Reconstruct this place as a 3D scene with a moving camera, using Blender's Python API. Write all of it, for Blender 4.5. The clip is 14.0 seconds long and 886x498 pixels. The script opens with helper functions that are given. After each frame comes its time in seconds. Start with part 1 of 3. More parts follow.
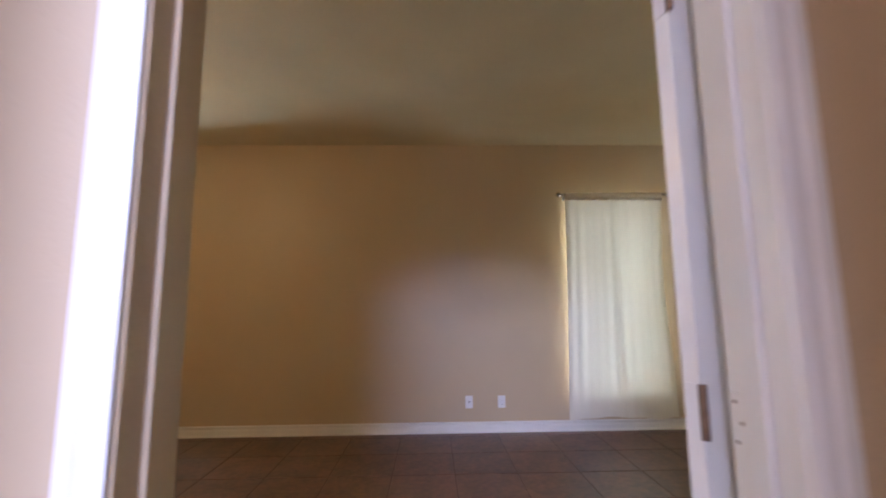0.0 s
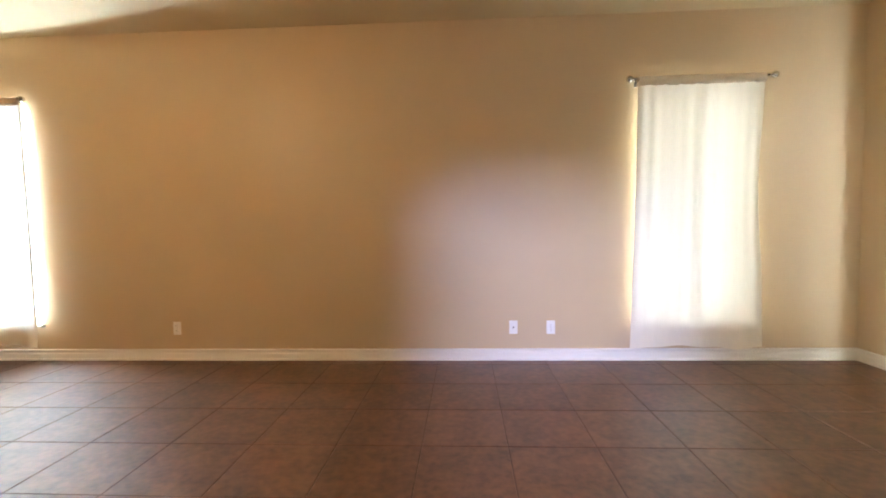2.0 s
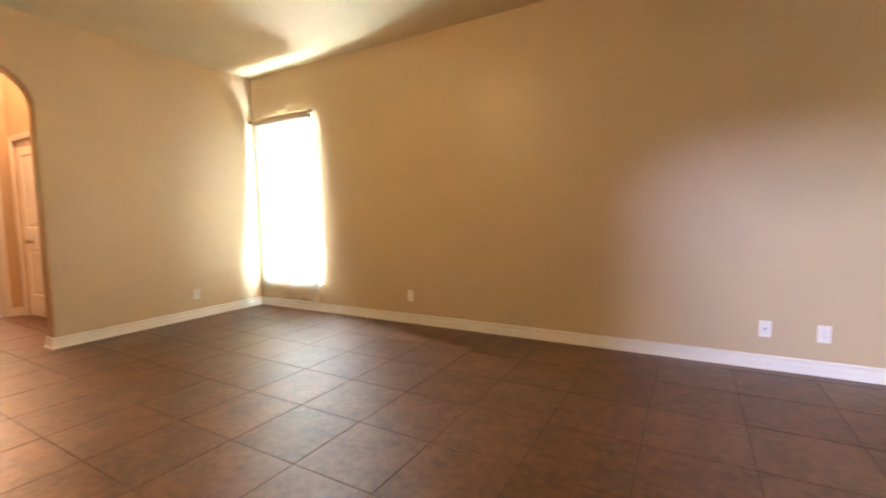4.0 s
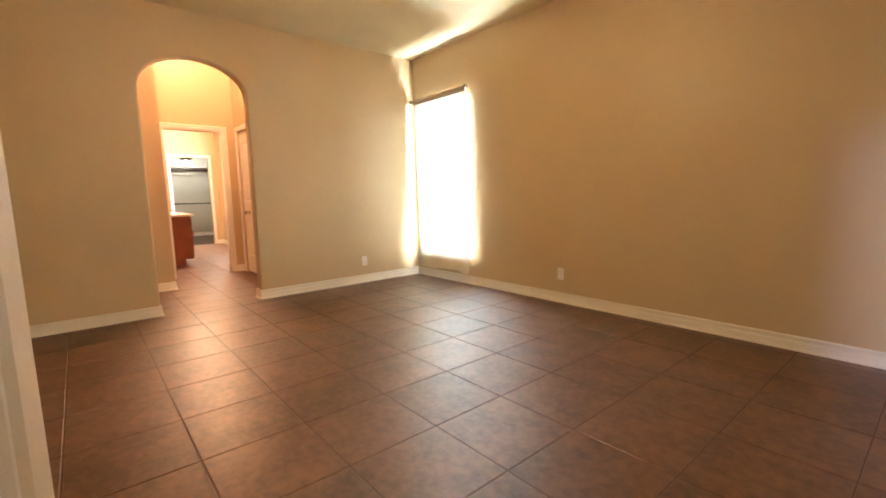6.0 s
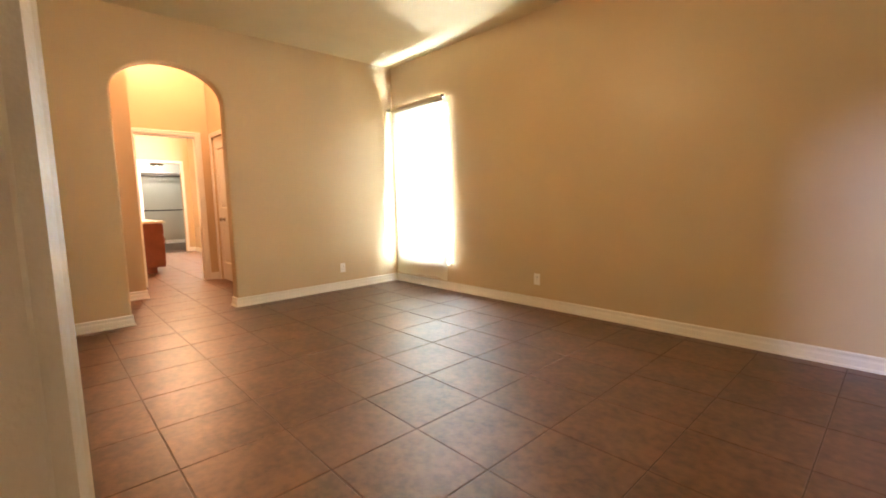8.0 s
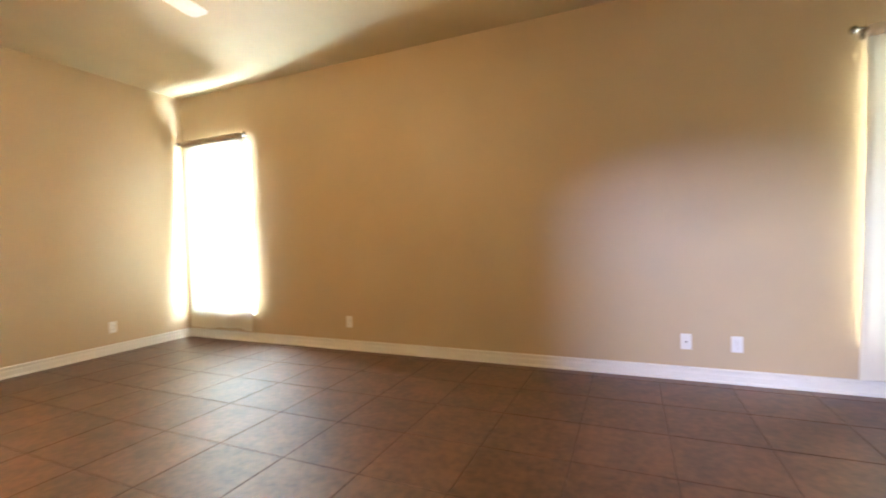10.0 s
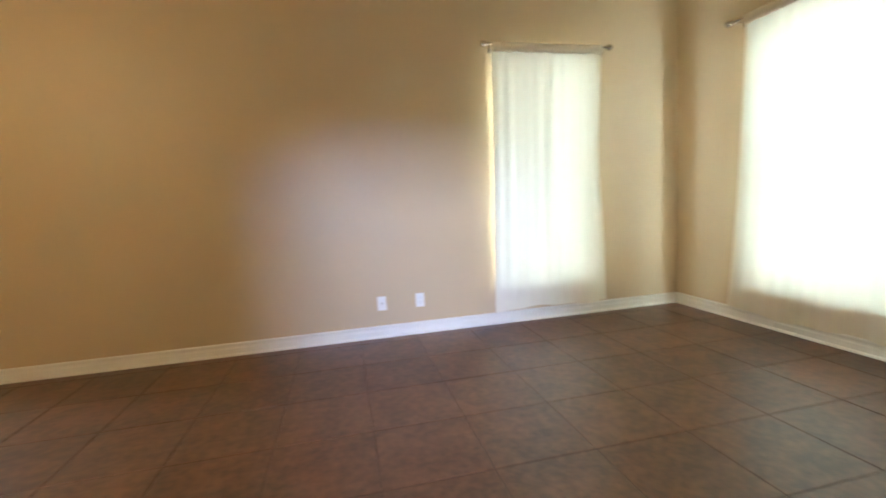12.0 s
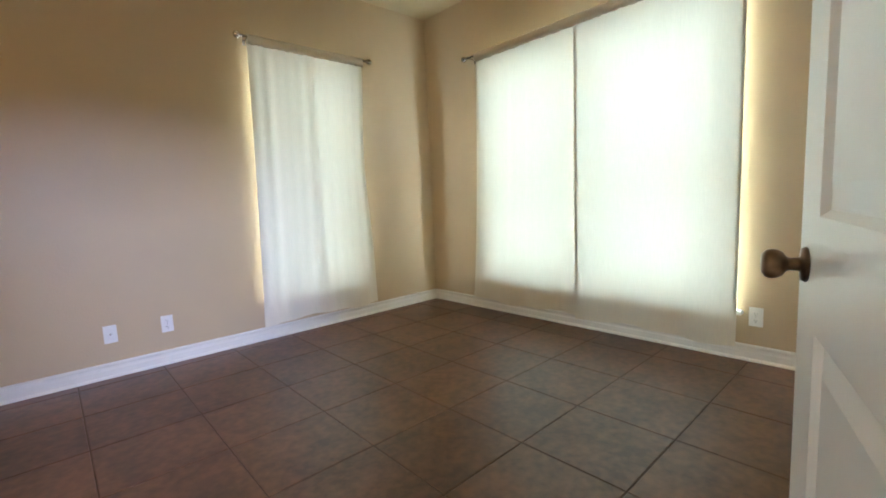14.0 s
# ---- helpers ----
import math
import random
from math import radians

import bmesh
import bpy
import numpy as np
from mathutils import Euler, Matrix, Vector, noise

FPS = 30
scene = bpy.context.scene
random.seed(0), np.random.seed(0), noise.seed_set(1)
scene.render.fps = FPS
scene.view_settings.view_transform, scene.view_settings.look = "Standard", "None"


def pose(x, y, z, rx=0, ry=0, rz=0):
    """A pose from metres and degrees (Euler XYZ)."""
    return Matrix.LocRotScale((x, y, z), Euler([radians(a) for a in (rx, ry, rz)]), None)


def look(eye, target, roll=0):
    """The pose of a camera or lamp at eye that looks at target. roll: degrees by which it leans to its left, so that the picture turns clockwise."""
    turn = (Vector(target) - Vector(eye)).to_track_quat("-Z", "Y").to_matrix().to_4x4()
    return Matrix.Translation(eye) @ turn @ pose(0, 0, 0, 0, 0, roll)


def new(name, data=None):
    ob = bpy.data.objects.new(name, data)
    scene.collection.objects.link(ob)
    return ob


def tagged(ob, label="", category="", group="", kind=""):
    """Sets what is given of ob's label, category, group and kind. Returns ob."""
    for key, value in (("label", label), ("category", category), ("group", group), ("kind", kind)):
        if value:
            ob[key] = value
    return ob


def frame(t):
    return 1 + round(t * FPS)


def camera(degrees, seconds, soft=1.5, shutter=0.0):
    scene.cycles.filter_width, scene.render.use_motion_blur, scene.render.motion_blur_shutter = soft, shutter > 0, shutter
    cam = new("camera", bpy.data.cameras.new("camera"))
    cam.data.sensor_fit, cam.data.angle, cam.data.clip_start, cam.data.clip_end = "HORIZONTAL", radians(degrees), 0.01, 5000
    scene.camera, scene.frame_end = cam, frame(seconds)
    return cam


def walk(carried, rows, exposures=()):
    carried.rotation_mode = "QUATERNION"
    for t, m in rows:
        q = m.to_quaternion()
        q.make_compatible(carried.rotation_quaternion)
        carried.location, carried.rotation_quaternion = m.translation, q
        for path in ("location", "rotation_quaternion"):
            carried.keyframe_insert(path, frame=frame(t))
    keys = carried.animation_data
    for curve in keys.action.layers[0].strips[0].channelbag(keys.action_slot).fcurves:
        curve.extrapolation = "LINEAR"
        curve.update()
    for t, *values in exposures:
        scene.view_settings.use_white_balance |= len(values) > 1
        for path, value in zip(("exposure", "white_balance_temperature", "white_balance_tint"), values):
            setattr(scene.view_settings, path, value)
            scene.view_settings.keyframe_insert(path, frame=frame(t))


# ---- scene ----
cam = camera(91.4, 14.0, 1.8, 0.5)
PATH = [
    (0, (0.296, -0.624, 1.213), (0.349, 1.358, 1.475), -0.6),
    (0.5, (0.303, -0.29, 1.203), (0.242, 1.704, 1.353), -1.6),
    (1, (0.299, -0.118, 1.184), (0.149, 1.876, 1.248), -0.8),
    (1.5, (0.251, -0.033, 1.16), (0.171, 1.964, 1.11), -0.6),
    (2, (0.244, 0.02, 1.147), (0.142, 2.015, 1.051), -0.9),
    (2.5, (0.231, 0.071, 1.136), (-0.061, 2.044, 0.997), -1.3),
    (3, (0.215, 0.069, 1.131), (-0.345, 1.983, 0.978), -0.8),
    (3.5, (0.184, 0.046, 1.136), (-0.59, 1.885, 0.989), -0.8),
    (4, (0.186, 0.035, 1.126), (-0.808, 1.763, 0.968), -1.1),
    (4.2, (0.189, 0.038, 1.129), (-0.893, 1.712, 0.956), -1.3),
    (6.3, (0.16, 0.122, 1.101), (-1.372, 1.383, 0.848), -1.3),
    (6.5, (0.163, 0.098, 1.112), (-1.359, 1.371, 0.858), -0.9),
    (7, (0.163, 0.098, 1.107), (-1.335, 1.397, 0.847), -0.7),
    (9.3, (0.242, 0.047, 1.097), (-0.987, 1.623, 1.019), -2.2),
    (9.5, (0.245, 0.056, 1.095), (-0.888, 1.702, 1.033), -1.9),
    (10, (0.281, 0.108, 1.093), (-0.512, 1.943, 1.049), -1.7),
    (10.5, (0.306, 0.16, 1.078), (-0.295, 2.068, 1.058), -2.4),
    (11, (0.341, 0.192, 1.083), (0.0, 2.16, 0.967), -1.4),
    (11.5, (0.363, 0.189, 1.118), (0.396, 2.182, 0.955), -2.3),
    (12, (0.388, 0.218, 1.084), (0.83, 2.157, 0.87), -3.1),
    (12.5, (0.388, 0.237, 1.065), (1.27, 2.016, 0.826), -2.5),
    (13, (0.407, 0.228, 1.059), (1.574, 1.839, 0.855), -2.8),
    (13.5, (0.422, 0.228, 1.057), (1.744, 1.712, 0.838), -2.6),
    (14, (0.421, 0.232, 1.052), (1.759, 1.702, 0.83), -2.6),
]
EXPOSURES = [
    (0, -0.5, 5800, 13), (0.5, 0.1, 6050, 15), (1, 0.27, 6050, 14), (1.5, 0.45, 6000, 13), (3, 0.5, 6050, 12), (4.2, 0.46, 6450, 11), (6.5, 0.46, 6600, 12), (7.2, 0.46, 6600, 12),
    (9.5, 0.47, 6350, 8), (11, 0.48, 5700, 4), (12, 0.43, 5650, -1), (12.5, 0.37, 5550, 0), (13.2, 0.22, 5550, 2), (14, -0.05, 5600, 2)]
walk(cam, [(t, look(eye, target, roll)) for t, eye, target, roll in PATH], EXPOSURES)

# ---------------------------------------------------------------- light
XL, XR, YS, YN, H = -4.715, 3.49, 0.070, 3.74, 2.89     # room: faces of the walls, ceiling height
YW, XS = -0.75, -0.42                                  # deeper western bay: its south face and east face
world = bpy.data.worlds.new("sky")
scene.world = world
world.use_nodes = True
wn = world.node_tree.nodes
sky = wn.new("ShaderNodeTexSky")
sky.sky_type, sky.sun_disc = "NISHITA", False
sky.sun_elevation, sky.sun_rotation = radians(50), radians(-60)
world.node_tree.links.new(sky.outputs[0], wn["Background"].inputs[0])
wn["Background"].inputs[1].default_value = 0.12

sun = new("sun", bpy.data.lights.new("sun", "SUN"))
sun.data.energy, sun.data.angle, sun.data.color = 2.0, radians(2.0), (1.0, 0.95, 0.86)
sun.matrix_world = look((-6, 9, 12), (0, 0, 0))


def area(name, eye, target, sx, sy, watts, color):
    ob = new(name, bpy.data.lights.new(name, "AREA"))
    ob.data.shape, ob.data.size, ob.data.size_y = "RECTANGLE", sx, sy
    ob.data.energy, ob.data.color = watts, color
    ob.matrix_world = look(eye, target)
    return ob


def bulb(name, x, y, z, watts, color, radius=0.04):
    ob = new(name, bpy.data.lights.new(name, "POINT"))
    ob.data.energy, ob.data.color, ob.data.shadow_soft_size = watts, color, radius
    ob.location = (x, y, z)
    return ob


DAY, COOL, WARM = (0.77, 0.86, 0.83), (0.56, 0.61, 0.97), (1.0, 0.62, 0.28)
area("skylight_window_corner", (-4.09, YN + 0.22, 1.29), (-4.09, 0, 1.29), 1.1, 2.1, 1500, (0.72, 0.88, 0.95))
# Added fill lamp aimed upwards; stands in for ground bounce on the corner ceiling.
area("bounce_fill_corner", (-4.09, YN + 0.50, 0.35), (-4.09, YN - 0.10, 2.35), 1.1, 0.8, 450, (0.82, 0.93, 1.0))
area("skylight_window_long_wall", (2.126, YN + 0.22, 1.29), (2.126, 0, 1.29), 1.1, 2.1, 350, DAY)
area("skylight_window_pair", (XR + 0.22, 1.97, 1.28), (0, 1.97, 1.28), 2.2, 2.1, 930, DAY)
area("skylight_entry_window", (-1.55, -9.05, 3.70), (-1.55, 0, 3.3), 4.9, 2.1, 3500, COOL).data.shape = "ELLIPSE"

# ---------------------------------------------------------------- materials


def material(name, color, rough=0.6, var=0.08, scale=3.0, bump=0.0, bump_scale=120.0, metal=0.0, spec=0.5, fine=0.0, detail=4.0, rnd=0.0, spread=0.2):
    m = bpy.data.materials.new(name)
    m.use_nodes = True
    n, l = m.node_tree.nodes, m.node_tree.links
    b = n["Principled BSDF"]
    b.inputs["Roughness"].default_value, b.inputs["Metallic"].default_value = rough, metal
    b.inputs["Specular IOR Level"].default_value = spec
    tc = n.new("ShaderNodeNewGeometry")
    big = n.new("ShaderNodeTexNoise")
    big.inputs["Scale"].default_value, big.inputs["Detail"].default_value = scale, detail
    l.new(tc.outputs["Position"], big.inputs["Vector"])
    fac = big.outputs["Fac"]
    if fine:
        small = n.new("ShaderNodeTexNoise")
        small.inputs["Scale"].default_value, small.inputs["Detail"].default_value = fine, 6
        l.new(tc.outputs["Position"], small.inputs["Vector"])
        mx = n.new("ShaderNodeMath")
        mx.operation = "MULTIPLY_ADD"
        mx.inputs[1].default_value = 0.5
        l.new(small.outputs["Fac"], mx.inputs[0])
        half = n.new("ShaderNodeMath")
        half.operation = "MULTIPLY"
        half.inputs[1].default_value = 0.5
        l.new(fac, half.inputs[0])
        l.new(half.outputs[0], mx.inputs[2])
        fac = mx.outputs[0]
    if rnd:
        info = n.new("ShaderNodeObjectInfo")
        ad = n.new("ShaderNodeMath")
        ad.operation = "MULTIPLY_ADD"
        ad.inputs[1].default_value = rnd
        l.new(info.outputs["Random"], ad.inputs[0])
        l.new(fac, ad.inputs[2])
        fac = ad.outputs[0]
    ramp = n.new("ShaderNodeValToRGB")
    ramp.color_ramp.elements[0].position, ramp.color_ramp.elements[1].position = 0.5 - spread, 0.5 + spread + rnd
    ramp.color_ramp.elements[0].color = (*[c * (1 - var) for c in color], 1)
    ramp.color_ramp.elements[1].color = (*[min(1, c * (1 + var)) for c in color], 1)
    l.new(fac, ramp.inputs[0])
    l.new(ramp.outputs[0], b.inputs["Base Color"])
    if bump:
        bn = n.new("ShaderNodeTexNoise")
        bn.inputs["Scale"].default_value, bn.inputs["Detail"].default_value = bump_scale, 3
        l.new(tc.outputs["Position"], bn.inputs["Vector"])
        bp = n.new("ShaderNodeBump")
        bp.inputs["Strength"].default_value, bp.inputs["Distance"].default_value = bump, 0.004
        l.new(bn.outputs["Fac"], bp.inputs["Height"])
        l.new(bp.outputs[0], b.inputs["Normal"])
    return m


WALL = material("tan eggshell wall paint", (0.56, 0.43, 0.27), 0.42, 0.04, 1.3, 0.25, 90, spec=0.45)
CEIL = material("tan ceiling paint", (0.58, 0.47, 0.28), 0.75, 0.05, 1.8, 0.5, 60)
TRIM = material("white semi-gloss trim paint", (0.78, 0.75, 0.70), 0.3, 0.03, 5.0, 0.05, 40)
DOORW = material("white door paint", (0.80, 0.77, 0.71), 0.28, 0.03, 3.0, 0.08, 160)
GROUT = material("dark brown grout", (0.075, 0.041, 0.026), 0.65, 0.2, 9.0, 0.3, 300)
TILE = material("brown glazed floor tile", (0.108, 0.0485, 0.0245), 0.40, 0.40, 6.0, 0.15, 45, fine=24.0, rnd=0.10, spread=0.09, spec=0.65)
PLATE = material("white outlet plastic", (0.82, 0.80, 0.78), 0.35, 0.02, 20)
SLOT = material("dark slot", (0.03, 0.03, 0.03), 0.6)
STEEL = material("brushed nickel", (0.55, 0.52, 0.48), 0.25, 0.1, 60, metal=1.0)
BRONZE = material("antique bronze", (0.24, 0.16, 0.105), 0.28, 0.25, 40, metal=1.0)
VINYL = material("white window vinyl", (0.8, 0.8, 0.78), 0.4, 0.02, 8)
FANW = material("white fan enamel", (0.82, 0.79, 0.74), 0.35, 0.03, 8)
BLADE = material("whitewashed fan blade", (0.78, 0.72, 0.65), 0.45, 0.08, 14, 0.1, 50)
CHERRY = material("dark cherry cabinet wood", (0.20, 0.055, 0.028), 0.3, 0.3, 6, 0.1, 40, fine=60)
COUNTER = material("cream cultured marble", (0.8, 0.72, 0.6), 0.2, 0.06, 5)
CLOSETW = material("grey-green closet paint", (0.52, 0.51, 0.44), 0.5, 0.04, 1.5, 0.2, 90)
CARPET = material("dark brown carpet", (0.09, 0.065, 0.05), 0.95, 0.3, 40, 0.8, 300)
ROD = material("black closet rod", (0.03, 0.028, 0.026), 0.4, 0.1, 20)
GROUND = material("dry lawn", (0.10, 0.11, 0.05), 0.95, 0.4, 1.2, 0.6, 30, fine=25)
STUCCO = material("tan stucco", (0.5, 0.42, 0.32), 0.9, 0.08, 2, 0.5, 70)


def cloth_material(name, color, through_amount, clear):
    m = bpy.data.materials.new(name)
    m.use_nodes = True
    n, l = m.node_tree.nodes, m.node_tree.links
    n.remove(n["Principled BSDF"])
    d, t, c = n.new("ShaderNodeBsdfDiffuse"), n.new("ShaderNodeBsdfTranslucent"), n.new("ShaderNodeBsdfTransparent")
    geo = n.new("ShaderNodeNewGeometry")
    stretch = n.new("ShaderNodeMapping")
    stretch.inputs["Scale"].default_value = (260, 260, 12)
    l.new(geo.outputs["Position"], stretch.inputs["Vector"])
    weave = n.new("ShaderNodeTexNoise")
    weave.inputs["Scale"].default_value, weave.inputs["Detail"].default_value = 1.0, 3
    l.new(stretch.outputs[0], weave.inputs["Vector"])
    ramp = n.new("ShaderNodeValToRGB")
    ramp.color_ramp.elements[0].color = (*[v * 0.86 for v in color], 1)
    ramp.color_ramp.elements[1].color = (*color, 1)
    l.new(weave.outputs["Fac"], ramp.inputs[0])
    for s in (d, t):
        l.new(ramp.outputs[0], s.inputs["Color"])
    a, b = n.new("ShaderNodeMixShader"), n.new("ShaderNodeMixShader")
    a.inputs[0].default_value, b.inputs[0].default_value = through_amount, clear
    l.new(d.outputs[0], a.inputs[1])
    l.new(t.outputs[0], a.inputs[2])
    l.new(a.outputs[0], b.inputs[1])
    l.new(c.outputs[0], b.inputs[2])
    l.new(b.outputs[0], n["Material Output"].inputs["Surface"])
    return m


CLOTH = cloth_material("cream muslin", (0.88, 0.82, 0.69), 0.024, 0.0)
POCKET = cloth_material("doubled cream muslin", (0.74, 0.64, 0.50), 0.028, 0.0)
OPAL = cloth_material("frosted opal glass", (0.95, 0.93, 0.88), 0.65, 0.35)
GLASS = bpy.data.materials.new("window glass")
GLASS.use_nodes = True
gb = GLASS.node_tree.nodes["Principled BSDF"]
gb.inputs["Transmission Weight"].default_value, gb.inputs["Roughness"].default_value, gb.inputs["IOR"].default_value = 1.0, 0.0, 1.45
LAMP = bpy.data.materials.new("lit bulb")
LAMP.use_nodes = True
lb = LAMP.node_tree.nodes["Principled BSDF"]
lb.inputs["Emission Color"].default_value, lb.inputs["Emission Strength"].default_value = (1, 0.8, 0.5, 1), 25

# ---------------------------------------------------------------- mesh helpers


def part(name, bm, mat, parent=None, label="", smooth=False):
    me = bpy.data.meshes.new(name)
    bm.normal_update()
    bm.to_mesh(me)
    bm.free()
    me.materials.append(mat)
    if smooth:
        for p in me.polygons:
            p.use_smooth = True
    ob = new(name, me)
    if parent:
        ob.parent = parent
    return tagged(ob, label)


def root(name, m, label, category, group="", kind=""):
    ob = new(name)
    ob.empty_display_size = 0.1
    ob.matrix_world = m
    return tagged(ob, label, category, group, kind)


def box(bm, x0, x1, y0, y1, z0, z1, bevel=0.0, seg=1):
    r = bmesh.ops.create_cube(bm, size=1.0, matrix=Matrix.Translation(((x0 + x1) / 2, (y0 + y1) / 2, (z0 + z1) / 2)) @ Matrix.Diagonal((x1 - x0, y1 - y0, z1 - z0, 1)))
    if bevel:
        edges = {e for v in r["verts"] for e in v.link_edges}
        bmesh.ops.bevel(bm, geom=list(edges), offset=bevel, segments=seg, affect="EDGES")
    return bm


def boxed(x0, x1, y0, y1, z0, z1, bevel=0.0, seg=1):
    return box(bmesh.new(), x0, x1, y0, y1, z0, z1, bevel, seg)


def lathe(bm, profile, segs=20, m=Matrix()):
    rings = []
    for r, z in profile:
        rings.append([bm.verts.new(m @ Vector((r * math.cos(2 * math.pi * k / segs), r * math.sin(2 * math.pi * k / segs), z))) for k in range(segs)])
    for a, b in zip(rings, rings[1:]):
        for k in range(segs):
            bm.faces.new((a[k], a[(k + 1) % segs], b[(k + 1) % segs], b[k]))
    for ring, flip in ((rings[0], True), (rings[-1], False)):
        bm.faces.new(ring[::-1] if flip else ring)
    return bm


def tube(bm, a, b, r, segs=12):
    a, b = Vector(a), Vector(b)
    return lathe(bm, [(r, 0), (r, (b - a).length)], segs, Matrix.Translation(a) @ (b - a).to_track_quat("Z", "Y").to_matrix().to_4x4())


def slab(bm, us, vs, holes, to3, d0, d1):
    """A wall in the plane (u, v), thick from d0 to d1, with rectangular holes; to3 maps (u, v, d) to a point."""
    us = sorted({*us, *[h for q in holes for h in q[:2]]})
    vs = sorted({*vs, *[h for q in holes for h in q[2:]]})
    solid = lambda i, j: 0 <= i < len(us) - 1 and 0 <= j < len(vs) - 1 and not any(q[0] <= us[i] and us[i + 1] <= q[1] and q[2] <= vs[j] and vs[j + 1] <= q[3] for q in holes)
    cache = {}

    def v(u, w, d):
        if (u, w, d) not in cache:
            cache[u, w, d] = bm.verts.new(to3(u, w, d))
        return cache[u, w, d]
    for i in range(len(us) - 1):
        for j in range(len(vs) - 1):
            if not solid(i, j):
                continue
            a, b, c, e = us[i], us[i + 1], vs[j], vs[j + 1]
            for d in (d0, d1):
                bm.faces.new([v(a, c, d), v(b, c, d), v(b, e, d), v(a, e, d)])
            for di, dj, p, q in ((-1, 0, (a, c), (a, e)), (1, 0, (b, c), (b, e)), (0, -1, (a, c), (b, c)), (0, 1, (a, e), (b, e))):
                if not solid(i + di, j + dj):
                    bm.faces.new([v(*p, d0), v(*q, d0), v(*q, d1), v(*p, d1)])
    bmesh.ops.recalc_face_normals(bm, faces=bm.faces)
    return bm


def wall_x(name, x0, x1, y0, y1, holes=(), z1=H, mat=WALL, label="tan painted wall", z0=0.0):
    """A wall along x between y0 and y1; holes (x0, x1, z0, z1)."""
    return tagged(part(name, slab(bmesh.new(), (x0, x1), (z0, z1), holes, lambda u, v, d: (u, d, v), y0, y1), mat), label, "wall", kind="structure")


def wall_y(name, y0, y1, x0, x1, holes=(), z1=H, mat=WALL, label="tan painted wall", z0=0.0):
    """A wall along y between x0 and x1; holes (y0, y1, z0, z1)."""
    return tagged(part(name, slab(bmesh.new(), (y0, y1), (z0, z1), holes, lambda u, v, d: (d, u, v), x0, x1), mat), label, "wall", kind="structure")


BASE = ((0, 0), (0.024, 0), (0.024, 0.006), (0.021, 0.013), (0.0145, 0.018), (0.0135, 0.055), (0.009, 0.064), (0.0075, 0.076), (0.011, 0.082), (0.0115, 0.090), (0.008, 0.097), (0, 0.100))
CASE = ((0, 0), (0.010, 0), (0.014, 0.012), (0.013, 0.030), (0.017, 0.038), (0.017, 0.056), (0.012, 0.060), (0, 0.060))


def run(bm, profile, a, b, out, up=(0, 0, 1), mitre_a=0.0, mitre_b=0.0):
    """A moulding from a to b: profile (distance from the wall, height); mitre: how far an end grows per metre from the wall."""
    a, b, out, up = Vector(a), Vector(b), Vector(out), Vector(up)
    way = (b - a).normalized()
    ra = [bm.verts.new(a + out * p + up * q - way * p * mitre_a) for p, q in profile]
    rb = [bm.verts.new(b + out * p + up * q + way * p * mitre_b) for p, q in profile]
    k = len(profile)
    for i in range(k):
        bm.faces.new((ra[i], ra[(i + 1) % k], rb[(i + 1) % k], rb[i]))
    bm.faces.new(ra[::-1])
    bm.faces.new(rb)
    bmesh.ops.recalc_face_normals(bm, faces=bm.faces)
    return bm


def baseboard(a, b, out, ma=-1.0, mb=-1.0):
    ob = part("baseboard", run(bmesh.new(), BASE, (*a, 0.0), (*b, 0.0), (*out, 0), mitre_a=ma, mitre_b=mb), TRIM)
    return tagged(ob, "white painted moulded baseboard along tan wall", "baseboard", kind="structure")


def casing(name, left, right, top, out, left_mat=TRIM):
    """A door casing on one side of a wall: left and right (x, y) feet of the opening, out: away from the wall."""
    l, r = Vector((*left, 0)), Vector((*right, 0))
    way = (r - l).normalized()
    o = Vector((*out, 0))
    ob = root(name, Matrix(), "white moulded door casing", "trim", kind="structure")
    up = Vector((0, 0, 1))
    for nm, a, b, side in (("jamb_casing", l, l + up * top, -way), ("jamb_casing", r, r + up * top, way)):
        bm = bmesh.new()
        ra = [bm.verts.new(a + o * p + side * q) for p, q in CASE]
        rb = [bm.verts.new(b + o * p + side * q + up * q) for p, q in CASE]
        for i in range(len(CASE)):
            bm.faces.new((ra[i], ra[(i + 1) % len(CASE)], rb[(i + 1) % len(CASE)], rb[i]))
        bm.faces.new(ra[::-1]), bm.faces.new(rb)
        bmesh.ops.recalc_face_normals(bm, faces=bm.faces)
        part(nm, bm, left_mat if a is l else TRIM, ob)
    bm = bmesh.new()
    ra = [bm.verts.new(l + up * (top + q) + o * p - way * q) for p, q in CASE]
    rb = [bm.verts.new(r + up * (top + q) + o * p + way * q) for p, q in CASE]
    for i in range(len(CASE)):
        bm.faces.new((ra[i], ra[(i + 1) % len(CASE)], rb[(i + 1) % len(CASE)], rb[i]))
    bm.faces.new(ra[::-1]), bm.faces.new(rb)
    bmesh.ops.recalc_face_normals(bm, faces=bm.faces)
    part("head_casing", bm, TRIM, ob)
    return ob


